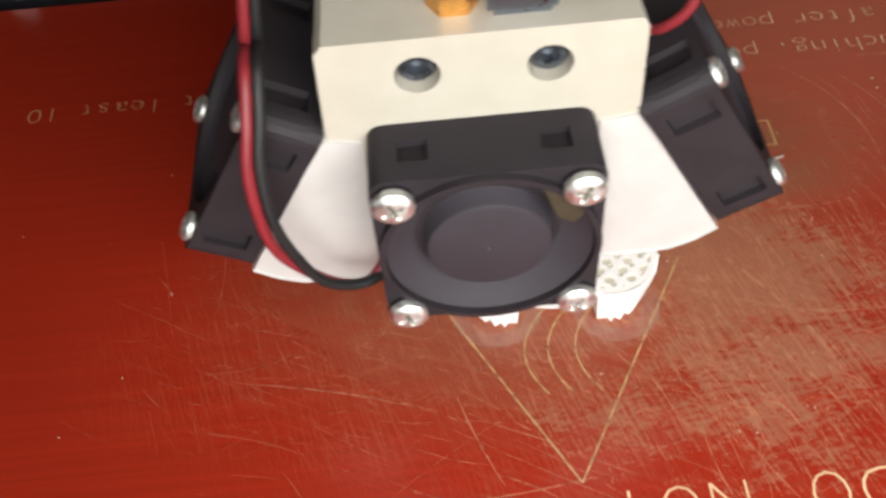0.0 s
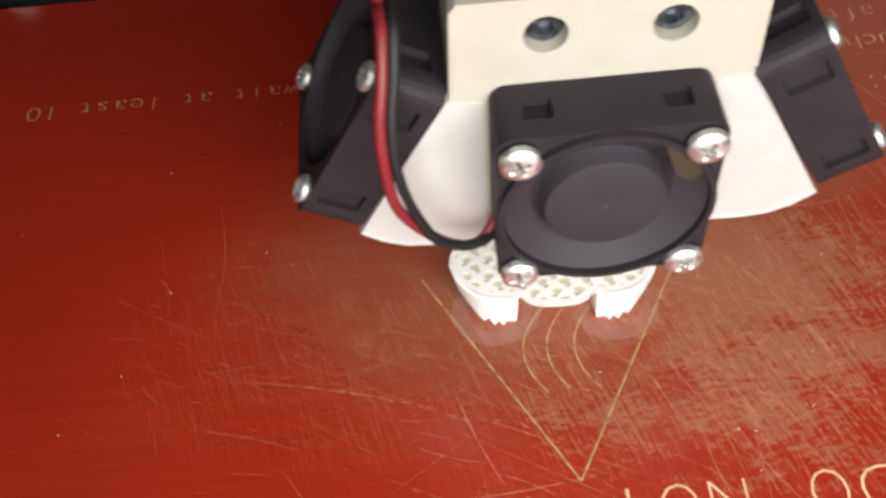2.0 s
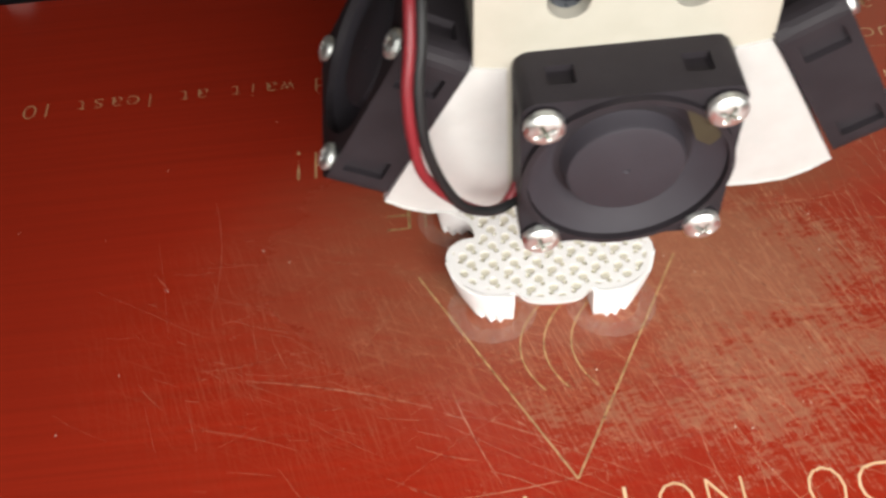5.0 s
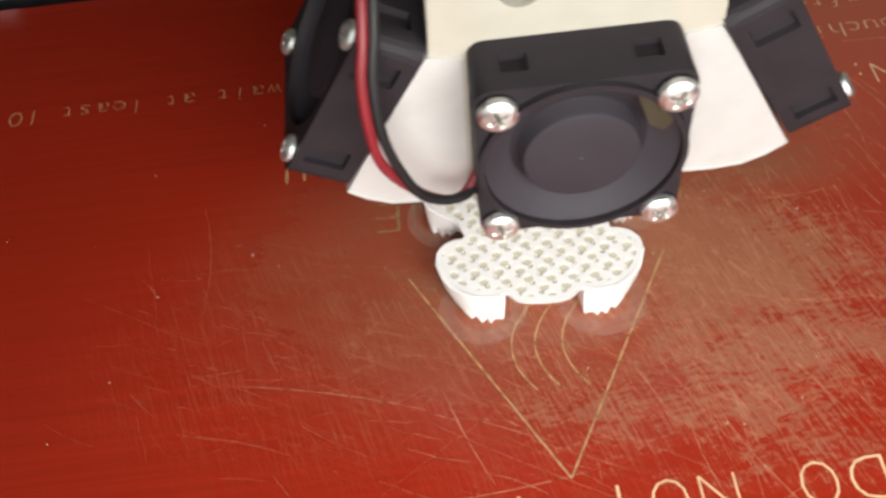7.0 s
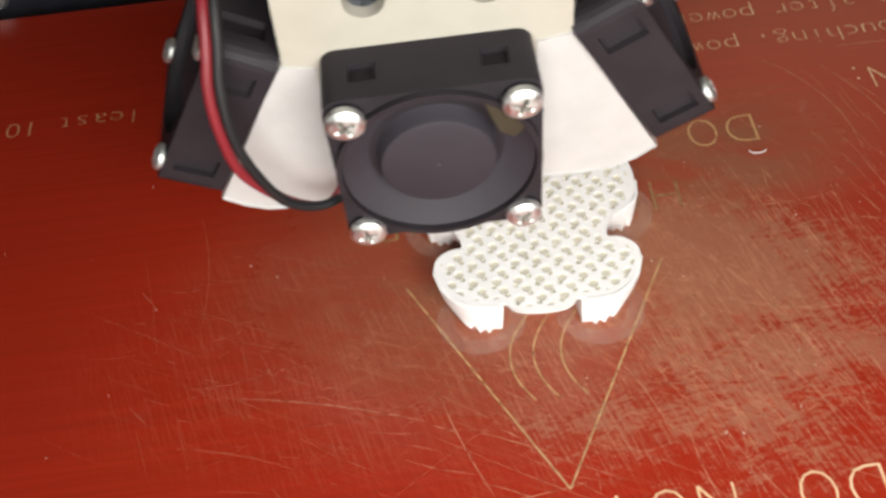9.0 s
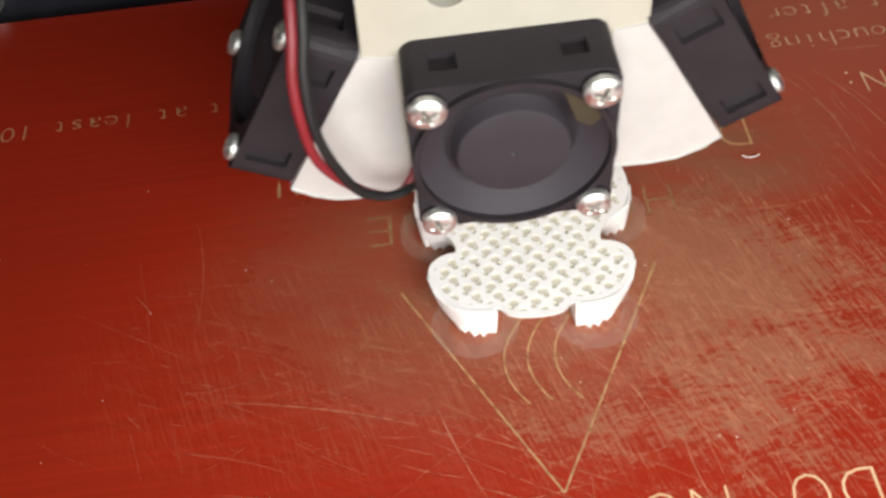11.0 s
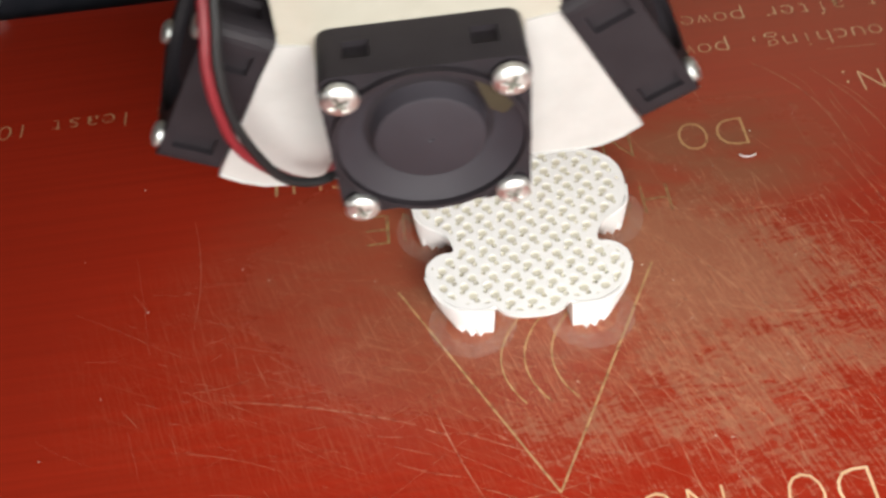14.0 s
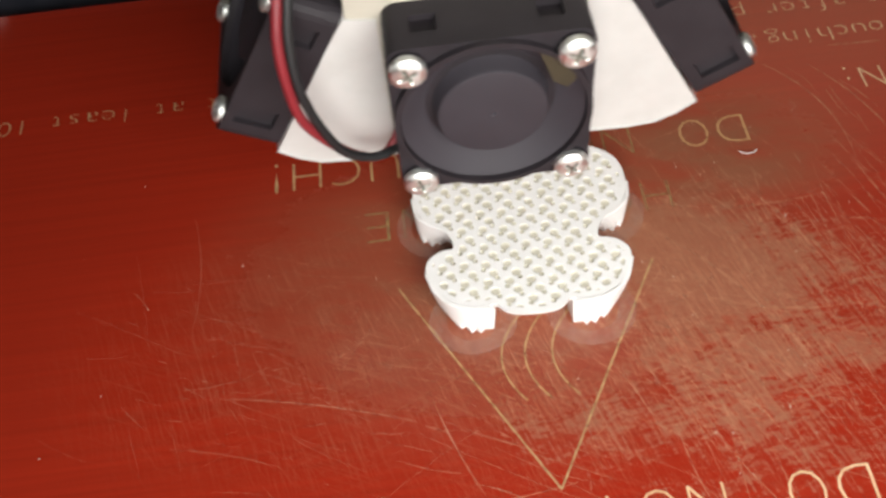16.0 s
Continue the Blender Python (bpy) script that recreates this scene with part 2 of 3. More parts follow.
def room():
    x0, x1, y0, y1, z0, z1 = -1300, 1900, -640, 2700, -800, 1560
    def slab(name, *b, mat=WALL, label="plain greyish painted wall"):
        bm = bmesh.new()
        box(bm, *b)
        return tagged(finish(name, bm, mat), label, name.split("_")[0], "", "structure")
    slab("floor", x0, x1, y0, y1, z0 - 60, z0, mat=FLOOR, label="plain brown floor of the room")
    slab("ceiling", x0, x1, y0, y1, z1, z1 + 60, label="plain greyish ceiling")
    slab("wall_north", x0, x1, y1, y1 + 60, z0, z1)
    slab("wall_west", x0 - 60, x0, y0, y1, z0, z1)
    slab("wall_east", x1, x1 + 60, y0, y1, z0, z1)
    bm = bmesh.new()
    prism(bm, [(x0, z0), (x1, z0), (x1, z1), (x0, z1)], [[(-380, 0), (480, 0), (480, 660), (-380, 660)]], y0 - 60, y0)
    tagged(finish("wall_south", bm, WALL), "greyish wall with one window opening", "wall", "", "structure")
    bm = bmesh.new()
    box(bm, -500, 560, -560, 700, -90, -60, 4)
    tagged(finish("table", bm, TABLE), "dark wooden table top under the printer", "table")
    for i, (x, y) in enumerate(((-460, -520), (520, -520), (-460, 660), (520, 660))):
        bm = bmesh.new()
        box(bm, x - 25, x + 25, y - 25, y + 25, z0, -90, 3)
        finish("leg", bm, TABLE, bpy.data.objects["table"])
    bm = bmesh.new()
    lathe(bm, [(0, 1530), (520, 1532), (590, 1545), (590, 1558), (0, 1559)], 48, Matrix.Translation((1000, 1850, 0)) @ Matrix.Rotation(radians(90), 4, "X") @ Matrix.Scale(1, 4))
    tagged(finish("ceiling_lamp", bm, LAMP_GLASS, smooth=True), "wide round frosted ceiling lamp with warm light", "lamp")


def desk_lamp():
    lamp = tagged(new("desk_lamp"), "small white led desk lamp on the table", "lamp")
    m = look((45, -78, 155), (30, 90, 8))
    bm = bmesh.new()
    box(bm, -126, 126, -70, 70, 4, 14, 3, m)
    part("lamp_head", bm, WHITE_DUCT, lamp)
    bm = bmesh.new()
    box(bm, -121, 121, -66, 66, 1.5, 3.9, 0, m)
    part("diffuser", bm, LAMP_GLASS, lamp, "glowing frosted diffuser")
    bm = bmesh.new()
    tube(bm, [(48, -92, 166), (50, -165, 150), (50, -180, 60), (50, -182, -52)], 5)
    part("stem", bm, WHITE_DUCT, lamp, "", True)
    bm = bmesh.new()
    lathe(bm, [(0, 52), (50, 52), (55, 55), (55, 60), (0, 60)], 40, Matrix.Translation((50, -182, 0)) @ Matrix.Rotation(radians(-90), 4, "X"))
    part("base", bm, WHITE_DUCT, lamp, "", True)


# ---------------------------------------------------------------- the heated bed


BED = (-131.5, 168.5, -2.0, 199.0)


def heated_bed():
    bm = bmesh.new()
    x0, x1, y0, y1 = BED
    prism(bm, rounded(x0, y0, x1, y1, 4), [], 0, 1.6, Matrix(((1, 0, 0, 0), (0, 0, 1, 0), (0, -1, 0, 0), (0, 0, 0, 1))))
    bed = tagged(finish("heated_bed", bm, RED_BED), "scratched glossy red circuit board heated bed with pale lettering", "print bed")
    bm = bmesh.new()
    box(bm, -120, 157, 8, 189, -7.6, -1.8, 1)
    finish("carrier_plate", bm, FRAME, bed, "black carrier plate under the red board")
    for x in (-60, 97):
        bm = bmesh.new()
        box(bm, x - 12, x + 12, -40, 260, -60, -7.6, 2)
        tagged(finish("guide_rail", bm, FRAME), "black guide rail under the heated bed", "rail", "guide rails")
    return bed


def glyphs(text):
    """The built-in font's outline of one character as a mesh, and its bounds."""
    curve = bpy.data.curves.new("glyph", "FONT")
    curve.body, curve.size, curve.offset = text, 1.0, -0.026
    curve.resolution_u = 3
    ob = bpy.data.objects.new("glyph", curve)
    scene.collection.objects.link(ob)
    me = bpy.data.meshes.new_from_object(ob.evaluated_get(bpy.context.evaluated_depsgraph_get()))
    bpy.data.objects.remove(ob)
    return me


def printed_word(bed, word, x, y, cap, pitch, width, z=0.03, mat=None):
    """A word printed upside down as the camera sees it: it starts at x and runs to -x; y is its base line."""
    bm = bmesh.new()
    tall = 0.70
    for i, ch in enumerate(word):
        me = glyphs(ch)
        xs = [v.co.x for v in me.vertices]
        lo, hi = min(xs), max(xs)
        s = cap / tall
        w = (hi - lo) * s
        sx = s * min(1.25, width / w) if ch not in "!:,1lItif" else s
        w = (hi - lo) * sx
        start = len(bm.verts)
        bm.from_mesh(me)
        bm.verts.ensure_lookup_table()
        for v in bm.verts[start:]:
            v.co = (x - pitch * i - (width - w) / 2 - (v.co.x - lo) * sx, y - v.co.y * s, z)
        bpy.data.meshes.remove(me)
    finish("printed_word", bm, mat or SILK, bed, "pale gold silkscreen lettering")


def strip(bm, pts, w, z=0.035, taper=False):
    """A flat ribbon of width w along the points on the bed."""
    last = None
    n = len(pts)
    for i, (x, y) in enumerate(pts):
        ax, ay = pts[max(i - 1, 0)]
        bx, by = pts[min(i + 1, n - 1)]
        l = math.hypot(bx - ax, by - ay) or 1
        h = w / 2 * (0.25 + 0.75 * math.sin(math.pi * (i + 0.3) / (n - 0.4)) if taper else 1)
        nx, ny = -(by - ay) / l * h, (bx - ax) / l * h
        pair = (bm.verts.new((x + nx, y + ny, z)), bm.verts.new((x - nx, y - ny, z)))
        if last:
            bm.faces.new((last[0], last[1], pair[1], pair[0]))
        last = pair


def bed_marks(bed):
    printed_word(bed, "DO", 67.3, 139.8, 8.0, 7.85, 6.0, mat=FAINT_SILK)
    printed_word(bed, "NOT", 43.6, 140.1, 8.0, 7.93, 6.0, mat=RUBBED_SILK)
    printed_word(bed, "TOUCH", 11.6, 140.8, 7.8, 8.02, 6.0, mat=FAINT_SILK)
    printed_word(bed, "!", -28.0, 141.3, 8.6, 7.93, 3.6, mat=FAINT_SILK)
    printed_word(bed, "HOT", 48.2, 124.9, 7.7, 7.9, 5.6, mat=RUBBED_SILK)
    printed_word(bed, "ZONE", 48.2 - 4 * 7.9, 125.4, 7.9, 7.9, 5.6, mat=RUBBED_SILK)
    printed_word(bed, "DO", 66.3, 62.0, 8.0, 7.95, 6.0)
    printed_word(bed, "NOT", 66.3 - 3 * 7.95, 61.8, 8.0, 7.95, 6.0)
    printed_word(bed, "TO", 66.3 - 7 * 7.95, 61.8, 8.0, 7.95, 6.0)
    printed_word(bed, "N", 99.5, 148.7, 6.2, 5.8, 4.6)
    printed_word(bed, ":", 94.2, 149.2, 6.0, 5.8, 4.2)
    printed_word(bed, "ouching,", 104.7, 162.0, 4.6, 3.81, 2.9)
    printed_word(bed, "power", 70.6, 162.4, 4.6, 3.81, 2.9)
    for word, i in (("and", 0), ("wait", 4), ("at", 9), ("least", 12), ("10", 18)):
        printed_word(bed, word, -15.9 - 3.81 * i, 162.9, 4.4, 3.81, 2.9, mat=FAINT_SILK)
    printed_word(bed, "t", 107.0, 171.4, 4.6, 3.81, 2.9)
    printed_word(bed, "after", 99.4, 171.5, 4.6, 3.81, 2.9)
    printed_word(bed, "power", 76.6, 171.8, 4.6, 3.81, 2.9)
    # warning triangle and its three heat waves
    bm = bmesh.new()
    strip(bm, [(16.6, 63.6), (-6.8, 106.3)], 0.35)
    strip(bm, [(16.6, 63.6), (41.2, 106.3)], 0.35)
    finish("warning_triangle", bm, WORN_SILK, bed, "thin pale gold triangle outline")
    for x in (10.2, 14.4, 19.3):
        bm = bmesh.new()
        pts = [(x + 0.052 * (y - 88.3) ** 2, y) for y in np.linspace(80.2, 96.8, 22)]
        pts += [(2 * pts[-1][0] - px, 2 * pts[-1][1] - py) for px, py in pts[-2:3:-1]]
        strip(bm, pts, 0.31)
        finish("heat_wave", bm, WORN_SILK, bed, "curved pale gold heat wave line")
    # scratches in the worn film
    rnd = random.Random(7)
    bm = bmesh.new()
    def scratch(x, y, angle, ln, bend, wide, z):
        a = radians(angle)
        pts = [(x + (q - 0.5) * ln * math.cos(a + bend * (q - 0.5)), y + (q - 0.5) * ln * math.sin(a + bend * (q - 0.5))) for q in [i / 8 for i in range(9)]]
        strip(bm, pts, wide, z, True)

    for k in range(900):
        kind = rnd.random()
        if kind < 0.62:
            x, y, a = rnd.gauss(62, 20), rnd.gauss(96, 21), rnd.gauss(108, 9)
        elif kind < 0.90:
            x, y, a = rnd.gauss(45, 34), rnd.gauss(88, 14), rnd.gauss(156, 9)
        else:
            x, y, a = rnd.gauss(40, 35), rnd.gauss(90, 20), rnd.gauss(35, 15)
        ln = min(45, max(2, rnd.expovariate(1 / 9))) * (0.6 if x < -5 else 1)
        scratch(x, y, a, ln, rnd.gauss(0, 0.14), rnd.choice((0.05, 0.06, 0.07, 0.09, 0.13)), 0.010 + 0.00001 * k)
    for k in range(260):
        x, y = rnd.gauss(-12, 24), rnd.gauss(93, 15)
        a = rnd.choice((rnd.gauss(160, 8), rnd.gauss(164, 8), rnd.gauss(112, 12), rnd.gauss(20, 14)))
        scratch(x, y, a, min(26, max(2, rnd.expovariate(1 / 8))), rnd.gauss(0, 0.1), rnd.choice((0.03, 0.03, 0.04, 0.06)), 0.020 + 0.00001 * k)
    # the long scratches
    for k, (x, y, a, ln, bend) in enumerate(((84, 141, 112, 34, 0.5), (93, 138, 112, 32, 0.3), (61, 116, 176, 34, -0.25), (52, 103, 128, 36, 0.3), (64, 92, 172, 26, -0.25), (58, 80, 122, 28, 0.1),
                                             (46, 76, 114, 14, 0.1), (43, 78, 116, 18, 0.0), (52, 74, 118, 16, 0.1), (97, 156, 178, 12, 0.0), (-22, 84, 165, 34, 0.1), (0, 74, 110, 22, -0.1))):
        scratch(x, y, a, ln, bend, 0.16, 0.024 + 0.00002 * k)
    tagged(finish("surface_wear", bm, SCRATCH, bed, "fine pale scratches"), kind="stuff")
    bm = bmesh.new()
    for k in range(60):
        x, y = (rnd.gauss(55, 30), rnd.gauss(105, 25)) if k < 35 else (rnd.uniform(-90, 110), rnd.uniform(60, 195))
        r = rnd.uniform(0.07, 0.17)
        bmesh.ops.create_icosphere(bm, subdivisions=1, radius=r, matrix=Matrix.Translation((x, y, r * 0.5)) @ Matrix.Diagonal((1, rnd.uniform(0.5, 1.5), 0.6, 1)))
    tagged(finish("crumbs", bm, DUST), "tiny pale plastic crumbs on the bed", "crumbs", "", "stuff")
    bm = bmesh.new()
    tube(bm, [(67.6, 129.2, 0.3), (66.6, 128.5, 0.5), (65.0, 128.6, 0.4), (64.2, 129.4, 0.3)], 0.10, 8, 5)
    tagged(finish("plastic_curl", bm, WHITE_PRINT, smooth=True), "tiny curl of white plastic thread lying on the bed", "plastic thread")


# ---------------------------------------------------------------- the printed frog


HALF = [(0, 93.4), (3.4, 93.6), (5.4, 94.4), (6.5, 96.0), (7.6, 95.6), (11, 95.4), (14.7, 97), (17.2, 99.5), (18.6, 102.5), (18.8, 105.5), (17, 107.6), (15, 108.4), (13.2, 108.4),
        (13.6, 110.5), (14.6, 112.5), (17.5, 114.2), (19.9, 117.5), (20.6, 122), (19.8, 126.5), (17.3, 129.3), (14, 131), (9, 133), (4, 134.5), (0, 135)]
FROG_X, FROG_MID, TOP = 17.6, 110.0, 7.0


def frog_point(x, y):
    a = radians(-2.6)
    return (FROG_X + x * math.cos(a) - (y - FROG_MID) * math.sin(a), FROG_MID + x * math.sin(a) + (y - FROG_MID) * math.cos(a))


def inside_depth(pts, loop):
    """Signed distance of points to a closed loop, positive inside."""
    a = np.array(loop)
    b = np.roll(a, -1, 0)
    best = np.full(len(pts), 1e9)
    cross = np.zeros(len(pts), int)
    for p, q in zip(a, b):
        d = q - p
        t = np.clip(((pts - p) @ d) / (d @ d + 1e-12), 0, 1)
        best = np.minimum(best, np.hypot(*(pts - p - t[:, None] * d).T))
        hit = (p[1] > pts[:, 1]) != (q[1] > pts[:, 1])
        with np.errstate(divide="ignore", invalid="ignore"):
            cross += hit & (pts[:, 0] < (q[0] - p[0]) * (pts[:, 1] - p[1]) / (q[1] - p[1] + 1e-12) + p[0])
    return np.where(cross % 2 == 1, best, -best)


def frog():
    loop = chaikin(HALF + [(-x, y) for x, y in HALF[-2:0:-1]], 3)
    n = len(loop)
    bm = bmesh.new()
    # bulging sides, from the narrower sole to the freshest layer
    rows = []
    for z, k in ((0, 0.70), (1.0, 0.76), (2.2, 0.83), (3.6, 0.90), (5.2, 0.965), (6.2, 0.993), (TOP - 0.12, 1.0), (TOP, 0.998)):
        rows.append([bm.verts.new((*frog_point(x * k, 112 + (y - 112) * k), z)) for x, y in loop])
    # perimeter lines on top, then their inner wall
    cx = [((loop[(i + 1) % n][1] - loop[i - 1][1]), -(loop[(i + 1) % n][0] - loop[i - 1][0])) for i in range(n)]
    for d, z in ((0.7, TOP - 0.25),):
        row = []
        for (x, y), (nx, ny) in zip(loop, cx):
            l = math.hypot(nx, ny) or 1
            row.append(bm.verts.new((*frog_point(x - nx / l * d, y - ny / l * d), z)))
        rows.append(row)
    for a, b in zip(rows, rows[1:]):
        for i in range(n):
            bm.faces.new((a[i], a[(i + 1) % n], b[(i + 1) % n], b[i]))
    # open infill: a wavy lattice with a wide and a narrow hollow in each cell, mirrored from row to row
    step, cell = 0.12, 3.92
    gx, gy = np.meshgrid(np.arange(-21.2, 21.3, step), np.arange(93, 136, step))
    pts = np.stack([gx.ravel(), gy.ravel()], 1)
    depth = inside_depth(pts, loop)
    hollow = np.zeros(len(pts))
    rnd = random.Random(3)

    def bowl(dx, dy, rx, ry, soft, deep):
        q = np.clip((1 - np.hypot(dx / rx, dy / ry)) / soft, 0, 1)
        return deep * q * q * (3 - 2 * q)
    for row in range(24):
        odd = row % 2
        for col in range(-7, 8):
            px = cell * col + 1.38 * odd + 0.1 + rnd.gauss(0, 0.06)
            py = 92.6 + cell / 2 * row + rnd.gauss(0, 0.06)
            near = np.nonzero((abs(pts[:, 0] - px) < 2.4) & (abs(pts[:, 1] - py) < 2.4))[0]
            if not len(near):
                continue
            dx, dy = pts[near, 0] - px, pts[near, 1] - py
            lean = 0.62 if odd else -0.46
            wide = bowl(dx, dy, 0.90 * rnd.uniform(0.94, 1.05), 0.86, 0.35, 0.22)
            narrow = bowl(dx - lean, dy + 1.04, 0.48, 0.45, 0.6, 0.9)
            faint = bowl(dx + 2.1 * lean, dy - 0.6, 0.36, 0.32, 0.9, 0.05)
            hollow[near] = np.maximum(hollow[near], np.maximum(np.maximum(wide, narrow), faint))
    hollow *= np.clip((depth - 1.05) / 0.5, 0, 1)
    keep = depth > 0.12
    ids = {}
    for i in np.nonzero(keep)[0]:
        ids[i] = bm.verts.new((*frog_point(*pts[i]), TOP + 0.03 - hollow[i]))
    wide = gx.shape[1]
    for i in ids:
        j = (i, i + 1, i + wide + 1, i + wide)
        if all(q in ids for q in j):
            # sunken faces get the darker tint: shade painted into the hollows
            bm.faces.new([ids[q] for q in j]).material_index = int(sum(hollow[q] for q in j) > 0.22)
    # the four feet with their toes
    def foot(poly, top):
        for s in (-1, 1):
            rows = []
            for q in (0.0, 0.12, 0.35, 0.62, 0.86, 1.0):
                e = math.sin(q * math.pi / 2)
                rows.append([bm.verts.new((*frog_point(s * (x0 + (x1 - x0) * e), y0 + (y1 - y0) * e), q * (TOP - 0.03))) for (x0, y0), (x1, y1) in zip(poly, top)])
            for low, high in zip(rows, rows[1:]):
                for i in range(len(poly)):
                    j = (i + 1) % len(poly)
                    bm.faces.new((low[i], low[j], high[j], high[i]))
            mid = sum((v.co for v in rows[-1]), Vector()) / len(rows[-1])
            for k, z in ((0.97, TOP + 0.05), (0.80, TOP + 0.06), (0.78, TOP - 0.8)):
                rows.append([bm.verts.new((mid.x + (v.co.x - mid.x) * k, mid.y + (v.co.y - mid.y) * k, z)) for v in rows[5]])
            for row in rows[5:]:
                for v in row[-3:]:
                    v.co.z = TOP - 1.6
            for low, high in zip(rows[5:], rows[6:]):
                for i in range(len(poly)):
                    j = (i + 1) % len(poly)
                    bm.faces.new((low[i], low[j], high[j], high[i]))
            bm.faces.new(rows[-1])
            bm.faces.new(rows[0])
    foot([(15.0, 99.2), (13.9, 96.4), (12.9, 95.5), (12.3, 95.9), (11.2, 94.4), (10.4, 95.1), (9.6, 94.2), (8.9, 95.0), (7.2, 94.9), (6.6, 98.5), (9, 105), (16, 105)],
         [(18.95, 103.4), (17.8, 99.7), (16.2, 97.6), (14.6, 96.2), (12.8, 95.3), (11.4, 94.9), (10.4, 94.8), (9.0, 94.7), (6.9, 94.7), (6.7, 99.0), (9, 105), (18.9, 105)])
    foot([(19.8, 119), (19.6, 116.4), (19.0, 115.4), (18.4, 115.8), (17.4, 114.5), (16.6, 115.3), (15.8, 114.7), (14.6, 115.6), (13.8, 118.5), (15, 122), (18.5, 122)],
         [(20.8, 121), (20.4, 117.7), (19.6, 116.1), (18.6, 115.3), (17.6, 114.4), (16.7, 113.8), (15.8, 113.3), (14.8, 112.9), (14.2, 118.0), (15, 122), (19.5, 122.5)])
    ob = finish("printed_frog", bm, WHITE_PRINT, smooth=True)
    ob.data.materials.append(SHADED_INFILL)
    return tagged(ob, "half-printed white plastic frog with open honeycomb infill on red bed", "figurine")


def glue_rings():
    """Shiny see-through rims of first-layer lines round the four feet."""
    for name, cx, cy, rx, ry in (("glue_ring", -10.8, 97.0, 8.2, 7.2), ("glue_ring", 10.8, 97.0, 8.2, 7.2), ("glue_ring", -17, 119, 7.2, 7.4), ("glue_ring", 17, 119, 7.2, 7.4)):
        bm = bmesh.new()
        pts = []
        for i in range(9 * 48 + 1):
            g, w = 1 - 0.045 * i / 48, 2 * math.pi * i / 48
            pts.append(frog_point(cx + rx * g * math.cos(w), cy + ry * g * math.sin(w)))
        strip(bm, pts, 0.2, 0.09)
        tagged(finish(name, bm, BRIM), "thin clear rim of plastic lines round a frog foot", "brim", "rims round the feet")


# ---------------------------------------------------------------- the print head


def screw_head(r=2.7, h=1.5):
    """A pan head with a cross recess, facing -y from y = 0."""
    bm = bmesh.new()
    n, rings = 48, 18
    rows = []
    for k in range(rings + 1):
        q = k / rings
        row = []
        for i in range(n):
            a = 2 * math.pi * i / n
            x, z = r * q * math.cos(a), r * q * math.sin(a)
            y = -h * (1 - 0.50 * q ** 4)
            # a cross recess with tapering arms
            arm = 0.62 * r * (abs(math.cos(2 * a)) ** 3 * 0.72 + 0.28)
            y += 0.8 * min(1.0, max(0.0, (arm - r * q) / (0.22 * r)))
            row.append(bm.verts.new((x, y, z)) if k else None)
        rows.append(row)
    mid = bm.verts.new((0, -h + 0.9, 0))
    for i in range(n):
        bm.faces.new((mid, rows[1][i], rows[1][(i + 1) % n]))
    for a, b in zip(rows[1:], rows[2:]):
        for i in range(n):
            bm.faces.new((a[i], b[i], b[(i + 1) % n], a[(i + 1) % n]))
    base = [bm.verts.new((v.co.x, 0.3, v.co.z)) for v in rows[-1]]
    for i in range(n):
        bm.faces.new((rows[-1][i], base[i], base[(i + 1) % n], rows[-1][(i + 1) % n]))
    bm.faces.new(base)
    for f in bm.faces:
        c = f.calc_center_median()
        q = math.hypot(c.x, c.z) / r
        f.material_index = int(q < 0.6 and c.y > -h * (1 - 0.50 * q ** 4) + 0.35)
    return bm


